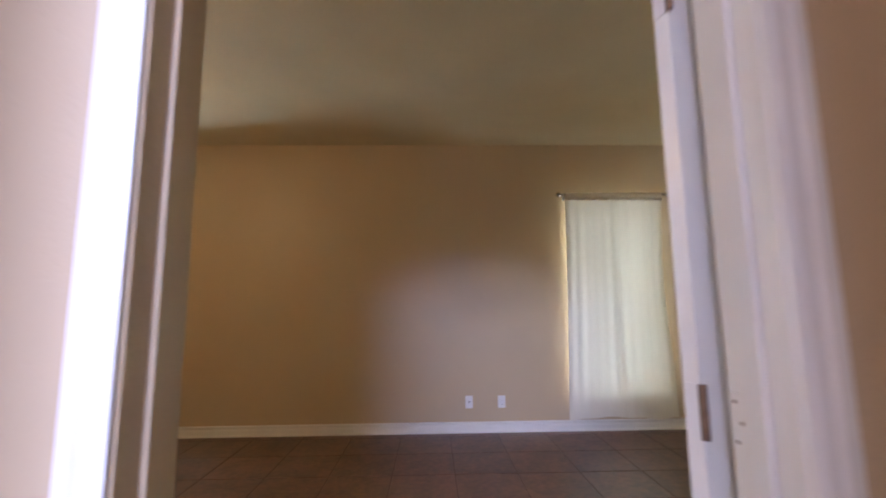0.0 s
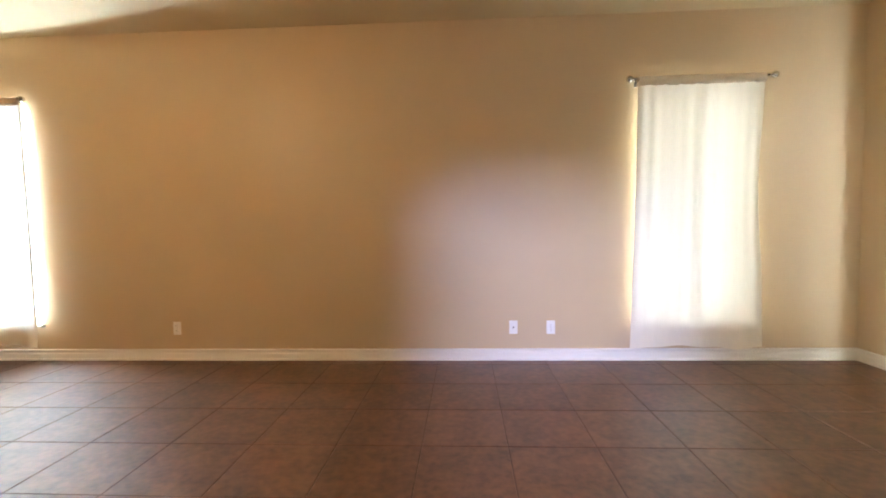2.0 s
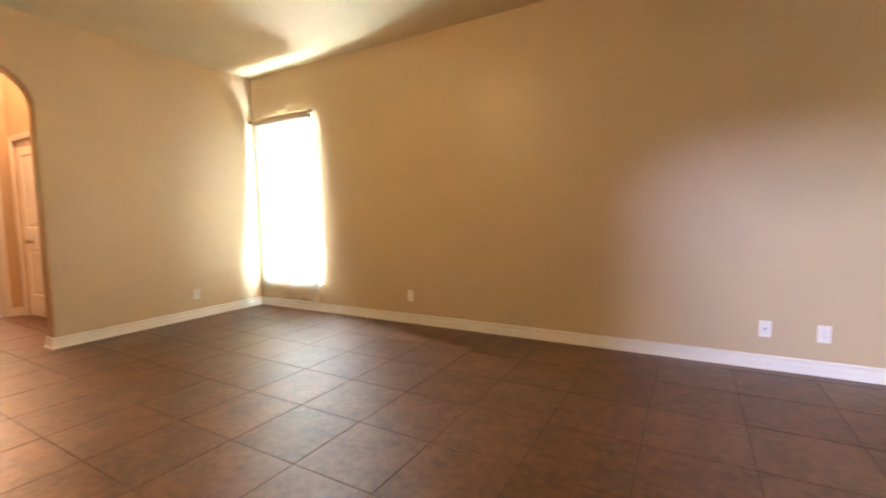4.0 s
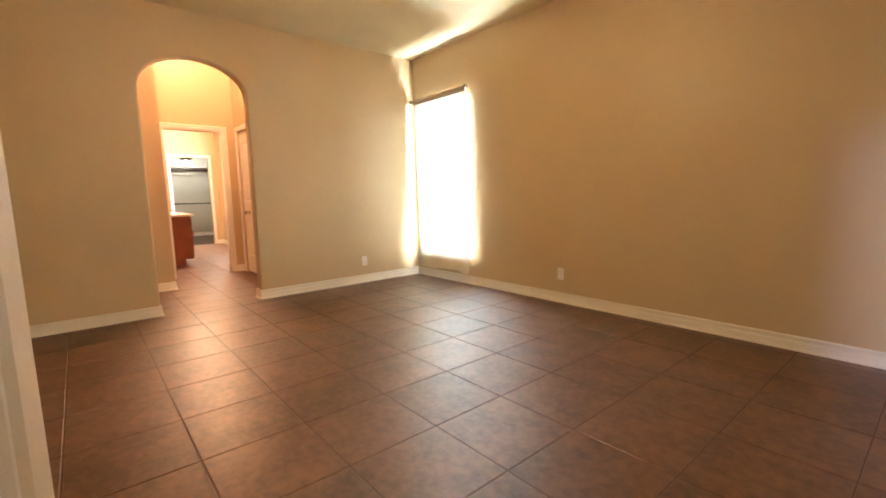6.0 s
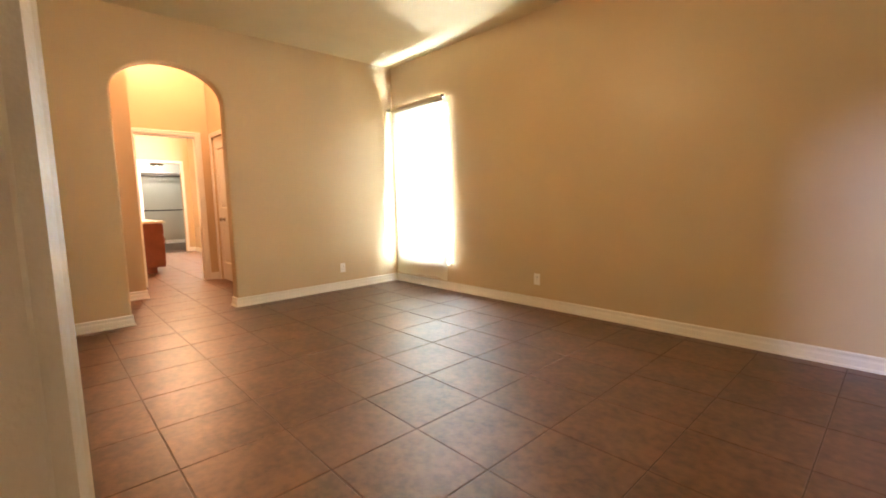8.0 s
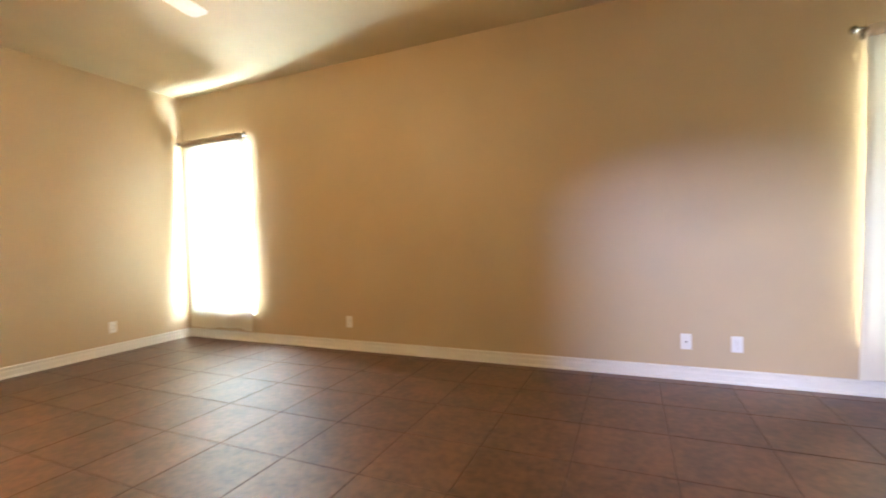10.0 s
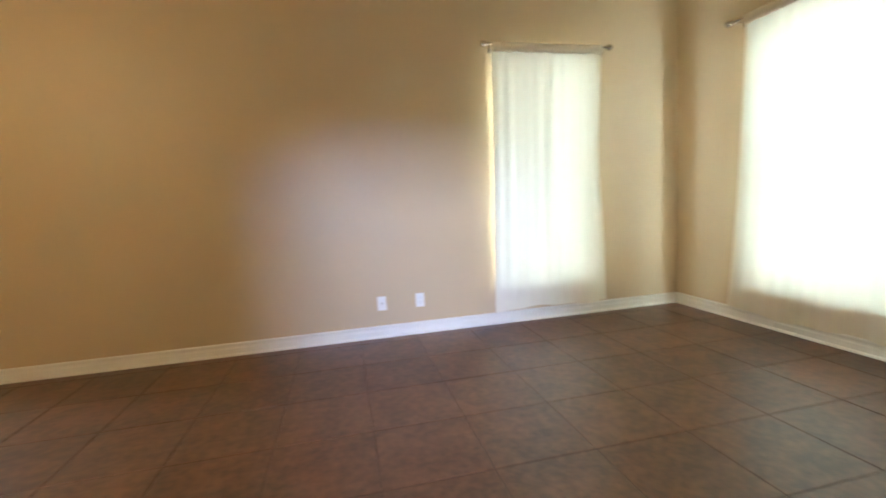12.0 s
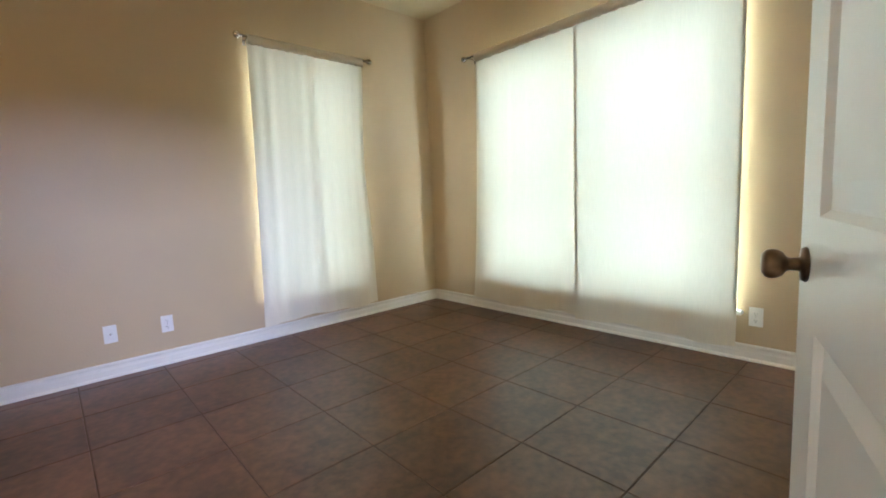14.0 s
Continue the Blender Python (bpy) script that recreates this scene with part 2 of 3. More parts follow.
# ---------------------------------------------------------------- shell of the room
T = 0.17
DX0, DX1, DH = -0.090, 0.765, 2.075                  # clear doorway that the walk comes through
W1, W2, W3 = (-4.56, -3.62, 0.325, 2.26), (1.690, 2.585, 0.325, 2.26), (0.945, 2.975, 0.305, 2.26)
wall_x("wall_north", XL - 0.14, XR + T, YN, YN + T, (W1, W2))
wall_y("wall_east", -0.08, YN, XR, XR + T, (W3,))
wall_x("wall_south", XS, XR, YS - 0.13, YS, ((DX0 - 0.02, DX1 + 0.02, 0.0, DH + 0.02),))
wall_y("wall_bay_side", YW, YS - 0.13, XS, XS + 0.10)
wall_x("wall_bay_south", XL, XS, YW - 0.13, YW)
ceiling = tagged(part("ceiling", boxed(XL - 0.14, XR + T, YW - 0.13, YN + T, H, H + 0.12), CEIL), "tan painted flat ceiling", "ceiling", kind="structure")

# west wall with its round-topped opening, edges rounded over
AY0, AY1, SPRING, RISE, AT, RB = 0.635, 1.577, 2.14, 0.325, 0.14, 0.022


def arch_wall():
    bm = bmesh.new()
    cy, half = (AY0 + AY1) / 2, (AY1 - AY0) / 2

    def outline(grow):
        pts = [(cy - half - grow, z) for z in np.linspace(0, SPRING, 8)]
        pts += [(cy - (half + grow) * math.cos(a), SPRING + (RISE + grow) * math.sin(a)) for a in np.linspace(0, math.pi, 41)[1:-1]]
        return pts + [(cy + half + grow, z) for z in np.linspace(SPRING, 0, 8)]
    prof = [(RB, 0.0)] + [(RB * (1 - math.sin(a)), RB * (1 - math.cos(a))) for a in np.linspace(0, math.pi / 2, 6)[1:]]
    prof += [(o, AT - d) for o, d in prof[::-1]]
    rings = [[bm.verts.new((XL - d, y, z)) for y, z in outline(o)] for o, d in prof]
    for a, b in zip(rings, rings[1:]):
        for k in range(len(a) - 1):
            bm.faces.new((a[k], a[k + 1], b[k + 1], b[k]))
    for ring, d in ((rings[0], 0.0), (rings[-1], AT)):
        n = len(ring)
        for lo, hi, edge in ((0, 7, YW - 0.13), (n - 8, n - 1, YN)):
            col = [bm.verts.new((XL - d, edge, ring[k].co.z)) for k in range(lo, hi + 1)]
            for k in range(lo, hi):
                bm.faces.new((ring[k], ring[k + 1], col[k - lo + 1], col[k - lo]))
        for lo, edge, s in ((7, YW - 0.13, 0), (n - 8, YN, 1)):
            a = ring[lo].co
            q = [bm.verts.new((XL - d, edge, a.z)), bm.verts.new((XL - d, edge, H)), bm.verts.new((XL - d, a.y, H))]
            bm.faces.new((ring[lo], *q))
        top = [bm.verts.new((XL - d, ring[k].co.y, H)) for k in range(7, n - 7)]
        for k in range(7, n - 8):
            bm.faces.new((ring[k], ring[k + 1], top[k - 6], top[k - 7]))
    bmesh.ops.remove_doubles(bm, verts=bm.verts, dist=1e-5)
    bmesh.ops.recalc_face_normals(bm, faces=bm.faces)
    return bm


tagged(part("wall_west", arch_wall(), WALL), "tan wall with a round-topped arched opening", "wall", kind="structure")

# baseboards of the room
baseboard((XL, YN), (XR, YN), (0, -1))
baseboard((XR, YS), (XR, YN), (-1, 0))
baseboard((DX1 + 0.062, YS), (XR, YS), (0, 1), 0, -1)
baseboard((XS, YS), (DX0 - 0.064, YS), (0, 1), 1, 0)
baseboard((XS, YW), (XS, YS), (-1, 0), -1, 1)
baseboard((XL, YW), (XS, YW), (0, 1), -1, -1)
baseboard((XL, AY1), (XL, YN), (1, 0), 1, -1)
baseboard((XL, YW), (XL, AY0), (1, 0), -1, 1)
baseboard((XL - AT, AY0), (XL, AY0), (0, 1), 1, 1)
baseboard((XL - AT, AY1), (XL, AY1), (0, -1), 1, 1)

# ---------------------------------------------------------------- the doorway and its door
frame_1 = root("door_frame", Matrix(), "white painted door jamb with stops", "door frame", kind="structure")
for a, b in ((DX0 - 0.019, DX0), (DX1, DX1 + 0.019)):
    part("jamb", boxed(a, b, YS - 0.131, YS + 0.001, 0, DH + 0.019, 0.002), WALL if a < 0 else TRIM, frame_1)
part("head_jamb", boxed(DX0, DX1, YS - 0.131, YS + 0.001, DH, DH + 0.019, 0.002), TRIM, frame_1)
for a, b in ((DX0, DX0 + 0.011), (DX1 - 0.011, DX1)):
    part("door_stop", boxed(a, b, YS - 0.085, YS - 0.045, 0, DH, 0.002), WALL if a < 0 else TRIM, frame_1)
part("door_stop", boxed(DX0 + 0.011, DX1 - 0.011, YS - 0.085, YS - 0.045, DH - 0.011, DH, 0.002), TRIM, frame_1)
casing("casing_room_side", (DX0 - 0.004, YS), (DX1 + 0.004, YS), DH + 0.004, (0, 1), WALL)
casing("casing_hall_side", (DX0 - 0.004, YS - 0.13), (DX1 + 0.004, YS - 0.13), DH + 0.004, (0, -1))


def door_leaf(w, h, panels, th=0.035):
    """A moulded leaf from x 0 to w, faces at y 0 and th: each panel (x0, x1, z0, z1) sunk with a raised field."""
    bm = bmesh.new()
    steps = ((0, 0), (0.012, 0.012), (0.018, 0.012), (0.056, 0.003))
    for y, sgn in ((0.0, 1), (th, -1)):
        us = sorted({0, w, *[v for p in panels for v in p[:2]]})
        vs = sorted({0, h, *[v for p in panels for v in p[2:]]})
        for i in range(len(us) - 1):
            for j in range(len(vs) - 1):
                if any(p[0] <= us[i] and us[i + 1] <= p[1] and p[2] <= vs[j] and vs[j + 1] <= p[3] for p in panels):
                    continue
                bm.faces.new([bm.verts.new((a, y, b)) for a, b in ((us[i], vs[j]), (us[i + 1], vs[j]), (us[i + 1], vs[j + 1]), (us[i], vs[j + 1]))])
        for x0, x1, z0, z1 in panels:
            loops = [[bm.verts.new((a, y + sgn * d, b)) for a, b in ((x0 + o, z0 + o), (x1 - o, z0 + o), (x1 - o, z1 - o), (x0 + o, z1 - o))] for o, d in steps]
            for p, q in zip(loops, loops[1:]):
                for k in range(4):
                    bm.faces.new((p[k], p[(k + 1) % 4], q[(k + 1) % 4], q[k]))
            bm.faces.new(loops[-1])
    for a, b in (((0, 0), (w, 0)), ((w, 0), (w, h)), ((w, h), (0, h)), ((0, h), (0, 0))):
        bm.faces.new([bm.verts.new(p) for p in ((a[0], 0, a[1]), (b[0], 0, b[1]), (b[0], th, b[1]), (a[0], th, a[1]))])
    bmesh.ops.remove_doubles(bm, verts=bm.verts, dist=1e-5)
    bmesh.ops.recalc_face_normals(bm, faces=bm.faces)
    return bm


KNOB = ((0.0, 0.0), (0.032, 0.0), (0.033, 0.003), (0.030, 0.008), (0.014, 0.010), (0.0125, 0.016), (0.012, 0.026), (0.015, 0.031), (0.023, 0.036), (0.0275, 0.045),
        (0.0285, 0.054), (0.026, 0.062), (0.018, 0.068), (0.006, 0.069), (0.0, 0.0685))


def door_with_knobs(name, m, w, h, panels, knob_x, label, metal=BRONZE):
    ob = root(name, m, label, "door", kind="structure")
    leaf = part("leaf", door_leaf(w, h, panels), DOORW, ob)
    for y, rx in ((0.0, 90), (0.035, -90)):
        part("door_knob", lathe(bmesh.new(), [(max(r, 0.0006), z) for r, z in KNOB], 24, pose(knob_x, y, 0.893, rx)), metal, leaf, "antique bronze round knob", True)
    part("latch_plate", boxed(w - 0.0006, w + 0.0012, 0.006, 0.029, 0.863, 0.923), metal, leaf)
    return ob


LEAF = ((0.14, 0.650, 0.985, 1.90), (0.14, 0.650, 0.24, 0.785))
DOOR_TURN = 16.3
door_1 = door_with_knobs("door_1", pose(DX1 - 0.015, YS + 0.053, 0.012, 0, 0, DOOR_TURN), 0.80, 2.03, LEAF, 0.735, "white two-panel door swung wide open")
for z in (0.24, 1.02, 1.80):
    hinge = part("hinge", tube(bmesh.new(), (0, -0.004, z - 0.045), (0, -0.004, z + 0.045), 0.007), BRONZE, door_1)
    part("hinge_leaf", boxed(-0.0025, 0.0, 0.0, 0.030, z - 0.045, z + 0.045), TRIM, door_1)
    plate = part("hinge_leaf", boxed(DX1 - 0.0022, DX1 + 0.0005, YS - 0.034, YS - 0.003, z - 0.033, z + 0.057, 0.0006), TRIM, frame_1)
    for dy, dz in ((-0.012, 0.042), (-0.025, 0.012), (-0.012, -0.018)):
        part("screw", lathe(bmesh.new(), ((0.0036, 0.0), (0.0030, 0.0009)), 10, pose(DX1 - 0.0022, YS + dy, z + dz, 0, -90)), BRONZE, plate)

# ---------------------------------------------------------------- windows, rods and curtains


def window(name, m, w, z0, z1, lights):
    """A single-hung window; x along the wall, y outwards from the room's face; lights: side by side."""
    ob = root(name, m, "white vinyl single-hung window behind a curtain", "window", kind="structure")
    f, y0, y1 = 0.045, 0.095, 0.15
    part("window_frame", slab(bmesh.new(), (0, w), (z0, z1), [(i * w / lights + f, (i + 1) * w / lights - f, z0 + f, z1 - f) for i in range(lights)], lambda u, v, d: (u, d, v), y0, y1), VINYL, ob)
    mid = (z0 + z1) / 2 - 0.17
    for i in range(lights):
        a, b = i * w / lights + f, (i + 1) * w / lights - f
        part("meeting_rail", boxed(a, b, y0 + 0.008, y1 - 0.01, mid - 0.025, mid + 0.025, 0.004), VINYL, ob)
        for p, q in ((z0 + f, mid - 0.025), (mid + 0.025, z1 - f)):
            pane = part("pane", boxed(a, b, 0.120, 0.124, p, q), GLASS, ob)
            pane.visible_shadow = False
    part("window_sill", boxed(-0.035, w + 0.035, -0.048, 0.095, z0 - 0.022, z0 + 0.003, 0.005, 2), TRIM, ob, "white painted sill")
    return ob


window("window_1", pose(W1[0], YN, 0), W1[1] - W1[0], W1[2], W1[3], 1)
window("window_2", pose(W2[0], YN, 0), W2[1] - W2[0], W2[2], W2[3], 1)
window("window_3", pose(XR, W3[1], 0, 0, 0, -90), W3[1] - W3[0], W3[2], W3[3], 2)

FINIAL = ((0.0006, -0.006), (0.010, -0.006), (0.012, 0.0), (0.009, 0.006), (0.008, 0.016), (0.014, 0.020), (0.022, 0.028), (0.026, 0.040), (0.025, 0.052), (0.018, 0.062), (0.008, 0.067), (0.0006, 0.068))


def curtain_rod(m, length, brackets, label):
    """A rod along x at y 0 (the wall's face is at y = 0.075)."""
    ob = root("curtain_rod", m, label, "curtain rod")
    part("rod", tube(bmesh.new(), (0, 0, 0), (length, 0, 0), 0.0085, 14), STEEL, ob, "", True)
    for x, ry in ((0, -90), (length, 90)):
        part("finial", lathe(bmesh.new(), FINIAL, 20, pose(x, 0, 0, 0, ry)), STEEL, ob, "round nickel ball finial", True)
    for x in brackets:
        bm = tube(bmesh.new(), (x, 0.072, -0.012), (x, 0.0, -0.012), 0.005, 10)
        box(bm, x - 0.012, x + 0.012, 0.071, 0.075, -0.045, 0.025, 0.001)
        box(bm, x - 0.007, x + 0.007, -0.012, 0.012, -0.016, -0.009, 0.001)
        part("bracket", bm, STEEL, ob)
    return ob


def curtain(m, w, drop, seed, label, folds=8, depth=0.006, lean=0.0, flare=0.0, tuck=0.0):
    """A panel gathered on a rod at z 0, hanging drop metres; x across, y to the wall; tuck: how far its far edge draws in below the rod."""
    ob = root("curtain", m, label, "curtain", "muslin curtains")
    rng = random.Random(seed)
    waves = [(rng.uniform(0.6, 1.4) * folds * 2 * math.pi / w, rng.uniform(0, 6.28), rng.uniform(0.3, 1.0)) for _ in range(4)]
    sag = [(rng.uniform(2, 9) / w, rng.uniform(0, 6.28), rng.uniform(0.2, 0.6)) for _ in range(3)]
    nx, nz = 110, 44

    def depth_at(u, v):
        s = sum(a * math.sin(k * u + p + 0.5 * v) for k, p, a in waves) / 2.2
        t = sum(a * math.sin(k * u * 2 + p) for k, p, a in sag)
        low = v / drop
        billow = 0.022 * low ** 5 * (0.5 + 0.5 * math.sin(2.3 * folds * u / w + seed))
        return min(depth * (s * (0.55 - 0.15 * low) + t * (0.3 + 0.9 * low)), 0.013) - billow

    def sheet(v0, v1, off, rows, wob, u0=0.0, u1=w):
        bm = bmesh.new()
        grid = []
        for j in range(rows + 1):
            v = v0 + (v1 - v0) * j / rows
            line = []
            for i in range(nx + 1):
                u = u0 + (u1 - u0) * i / nx
                low = v / drop
                x = u + lean * low + flare * low * low * (u / w - 0.5) - tuck * (u / w) ** 6 * math.sin(math.pi * min(1, low * 1.25)) ** 2
                z = -v + wob * low * 0.012 * math.sin(7.5 * u / w + seed) + wob * low * 0.004 * math.sin(23 * u / w + seed)
                line.append(bm.verts.new((x, depth_at(u, v) + off, z)))
            grid.append(line)
        for j in range(rows):
            for i in range(nx):
                bm.faces.new((grid[j][i], grid[j][i + 1], grid[j + 1][i + 1], grid[j + 1][i]))
        return bm
    part("panel", sheet(0.012, drop, 0.012, nz, 1.0), CLOTH, ob, "", True)
    # rod pocket: a sleeve round the rod with a small ruffle above it
    bm = bmesh.new()
    ring = []
    for i in range(nx + 1):
        u = w * i / nx
        g = 0.0028 * math.sin(u * 118 + seed + 2.2 * math.sin(u * 9)) + 0.0020 * math.sin(u * 47 + 2 * seed)
        prof = ((0.0125, -0.050), (-0.0105, -0.048), (-0.0135 + g, -0.020), (-0.0135 - g, 0.004), (-0.006 + g, 0.016), (0.006 - g, 0.0165), (0.0135 + g, 0.004), (0.0135, -0.020))
        ring.append([bm.verts.new((u, y, z + 0.9 * g)) for y, z in prof])
    for a, b in zip(ring, ring[1:]):
        for k in range(8):
            bm.faces.new((a[k], a[(k + 1) % 8], b[(k + 1) % 8], b[k]))
    part("rod_pocket", bm, POCKET, ob, "", True)
    part("hem", sheet(drop - 0.045, drop - 0.001, 0.0085, 3, 1.0), CLOTH, ob, "", True)
    for a in (0.0, w - 0.022):
        part("side_hem", sheet(0.05, drop - 0.046, 0.0155, nz, 1.0, a, a + 0.022), CLOTH, ob, "", True)
    return ob


RODZ, RODY = 2.332, YN - 0.075
ROD_LABEL = "thin nickel curtain rod with ball finials"
curtain_rod(pose(-4.655, RODY, RODZ), 1.00, (0.03, 0.96), ROD_LABEL)
curtain_rod(pose(1.640, RODY, RODZ), 1.055, (0.03, 1.01), ROD_LABEL)
curtain_rod(pose(XR - 0.075, 3.075, RODZ, 0, 0, -90), 2.21, (0.03, 1.09, 2.17), "long nickel curtain rod with ball finials")
curtain(pose(-4.630, RODY, RODZ), 0.99, 2.19, 3, "sunlit cream muslin curtain hanging on a rod", lean=0.05)
curtain(pose(1.668, RODY, RODZ), 0.998, 2.205, 5, "cream muslin curtain drawn over a tall window", lean=-0.02, flare=0.07, tuck=0.035)
curtain(pose(XR - 0.075, 2.985, RODZ, 0, 0, -90), 1.002, 2.225, 8, "cream muslin curtain, one of a pair", lean=-0.05, flare=0.1)
curtain(pose(XR - 0.083, 1.998, RODZ, 0, 0, -90), 1.074, 2.235, 11, "cream muslin curtain, one of a pair", lean=-0.006)

# ---------------------------------------------------------------- outlets


def outlet(m, kind):
    ob = root("wall_outlet", m, "white plastic duplex outlet on tan wall" if kind == "duplex" else "white plastic cable jack plate on tan wall", "outlet", "wall outlets")
    plate = boxed(-0.036, 0.036, -0.006, 0.0, -0.058, 0.058, 0.0025, 2)
    part("cover_plate", plate, PLATE, ob)
    if kind == "duplex":
        for z in (-0.021, 0.021):
            face = part("receptacle", lathe(bmesh.new(), ((0.0165, 0), (0.0165, 0.002), (0.015, 0.003)), 18, pose(0, -0.0055, z, 90)), PLATE, ob)
            bm = boxed(-0.0075, -0.0055, -0.0092, -0.008, z - 0.003, z + 0.007)
            box(bm, 0.0055, 0.0075, -0.0092, -0.008, z - 0.002, z + 0.006)
            box(bm, -0.002, 0.002, -0.0092, -0.008, z - 0.011, z - 0.007)
            part("slots", bm, SLOT, face)
        part("screw", lathe(bmesh.new(), ((0.0028, 0), (0.0022, 0.001)), 10, pose(0, -0.006, 0, 90)), STEEL, ob)
    else:
        part("jack", lathe(bmesh.new(), ((0.0075, 0), (0.007, 0.003), (0.0045, 0.004), (0.0045, 0.010)), 12, pose(0, -0.0055, 0, 90)), STEEL, ob)
        for z in (-0.042, 0.042):
            part("screw", lathe(bmesh.new(), ((0.0028, 0), (0.0022, 0.001)), 10, pose(0, -0.006, z, 90)), PLATE, ob)
    return ob


outlet(pose(0.651, YN, 0.285), "jack")
outlet(pose(0.970, YN, 0.284), "duplex")
outlet(pose(-2.346, YN, 0.287), "duplex")
outlet(pose(XL, 2.874, 0.276, 0, 0, 90), "duplex")
outlet(pose(XR, 0.846, 0.275, 0, 0, -90), "duplex")

# ---------------------------------------------------------------- ceiling fan with its lit lamps
FX, FY, FZ, FR, FP = -2.10, 1.37, 2.55, 0.69, 24.0
fan = root("ceiling_fan", pose(FX, FY, 0), "white five-blade ceiling fan with lit tulip lamps", "ceiling fan")
part("canopy", lathe(bmesh.new(), ((0.075, H), (0.075, H - 0.02), (0.055, H - 0.055), (0.02, H - 0.075)), 28), FANW, fan, "", True)
part("downrod", tube(bmesh.new(), (0, 0, FZ + 0.10), (0, 0, H - 0.07), 0.013), FANW, fan, "", True)
part("motor_housing", lathe(bmesh.new(), ((0.03, FZ + 0.125), (0.075, FZ + 0.115), (0.125, FZ + 0.085), (0.135, FZ + 0.04), (0.12, FZ - 0.005), (0.07, FZ - 0.02), (0.055, FZ - 0.05), (0.05, FZ - 0.065)), 32), FANW, fan, "", True)
for k in range(5):
    bm = bmesh.new()
    outline = [(0.17, -0.045), (0.30, -0.055), (FR - 0.05, -0.068), (FR - 0.012, -0.060), (FR, -0.040), (FR, 0.040), (FR - 0.012, 0.060), (FR - 0.05, 0.068), (0.30, 0.055), (0.17, 0.045)]
    spin = pose(0, 0, FZ, 0, 0, FP + 72 * k) @ pose(0, 0, 0, -4)
    bot = [bm.verts.new(spin @ Vector((x, y, 0))) for x, y in outline]
    top = [bm.verts.new(spin @ Vector((x, y, 0.006))) for x, y in outline]
    bm.faces.new(bot[::-1]), bm.faces.new(top)
    for i in range(len(outline)):
        bm.faces.new((bot[i], bot[(i + 1) % len(outline)], top[(i + 1) % len(outline)], top[i]))
    blade = part("blade", bm, BLADE, fan)
    bm = bmesh.new()
    bmesh.ops.create_cube(bm, size=1, matrix=spin @ Matrix.Translation((0.165, 0, -0.005)) @ Matrix.Diagonal((0.14, 0.035, 0.006, 1)))
    bmesh.ops.create_cube(bm, size=1, matrix=spin @ Matrix.Translation((0.225, 0, -0.005)) @ Matrix.Diagonal((0.05, 0.075, 0.006, 1)))
    part("blade_bracket", bm, FANW, blade)
kit = part("light_kit", lathe(bmesh.new(), ((0.05, FZ - 0.064), (0.06, FZ - 0.075), (0.06, FZ - 0.10), (0.035, FZ - 0.125), (0.012, FZ - 0.14), (0.006, FZ - 0.15)), 24), FANW, fan, "", True)
SHADE = ((0.018, 0.0), (0.024, -0.010), (0.031, -0.034), (0.035, -0.055), (0.040, -0.074), (0.048, -0.090))
for k in range(4):
    spin = pose(0, 0, FZ - 0.095, 0, 0, 19 + 90 * k) @ pose(0.085, 0, 0, 0, -38)
    part("lamp_arm", tube(bmesh.new(), spin @ Vector((-0.05, 0, 0.02)), spin @ Vector((0, 0, 0.0)), 0.018), FANW, kit, "", True)
    bm = bmesh.new()
    rings = [[bm.verts.new(spin @ Vector((r * (1 + (0.05 * math.cos(6 * a) if r > 0.045 else 0)) * math.cos(a), r * (1 + (0.05 * math.cos(6 * a) if r > 0.045 else 0)) * math.sin(a), z)))
              for a in [2 * math.pi * i / 24 for i in range(24)]] for r, z in SHADE]
    for a, b in zip(rings, rings[1:]):
        for i in range(24):
            bm.faces.new((a[i], a[(i + 1) % 24], b[(i + 1) % 24], b[i]))
    part("shade", bm, OPAL, kit, "frosted glass tulip shade, lit", True)
    bm = bmesh.new()
    bmesh.ops.create_uvsphere(bm, u_segments=12, v_segments=8, radius=0.012, matrix=spin @ Matrix.Translation((0, 0, -0.048)))
    b = part("light_bulb", bm, LAMP, kit, "", True)
    b.visible_shadow = False
    p = pose(FX, FY, 0) @ spin @ Vector((0, 0, -0.048))
    bulb("fan_lamp", p.x, p.y, p.z, 17, WARM, 0.08)
bm = tube(bmesh.new(), (0.03, -0.03, FZ - 0.25), (0.03, -0.03, FZ - 0.11), 0.0016, 6)
lathe(bm, ((0.002, 0.022), (0.006, 0.016), (0.007, 0.006), (0.004, 0.0)), 10, pose(0.03, -0.03, FZ - 0.268))
part("pull_chain", bm, BRONZE, fan, "", True)

# ---------------------------------------------------------------- hall, bathroom and closet beyond the arch
HX, HY0, HY1, BH = -6.92, -1.2, 2.01, 3.45
hall_w = wall_x("wall_hall_side", HX - 0.12, XL - AT, HY1, HY1 + 0.12, ((-6.78, -6.02, 0.0, 2.08),), BH)
wall_y("wall_hall_jog", HY0, 0.955, -6.19, -6.05, (), BH)
wall_x("wall_hall_return", HX, -6.19, 0.835, 0.955, (), BH)
wall_x("wall_hall_end", -6.05, XL - AT, HY0 - 0.1, HY0, (), BH)
wall_y("wall_hall_bath", 0.835, HY1, HX - 0.12, HX, ((1.085, 1.845, 0.0, 2.10),), BH)
wall_y("wall_hall_upper", HY0 - 0.1, HY1 + 0.12, XL - AT, XL - AT + 0.1, (), BH, z0=H + 0.125)
tagged(part("ceiling_hall", boxed(-7.04, XL - AT + 0.1, HY0 - 0.1, HY1 + 0.12, BH, BH + 0.1), CEIL), "tan hall ceiling", "ceiling", kind="structure")
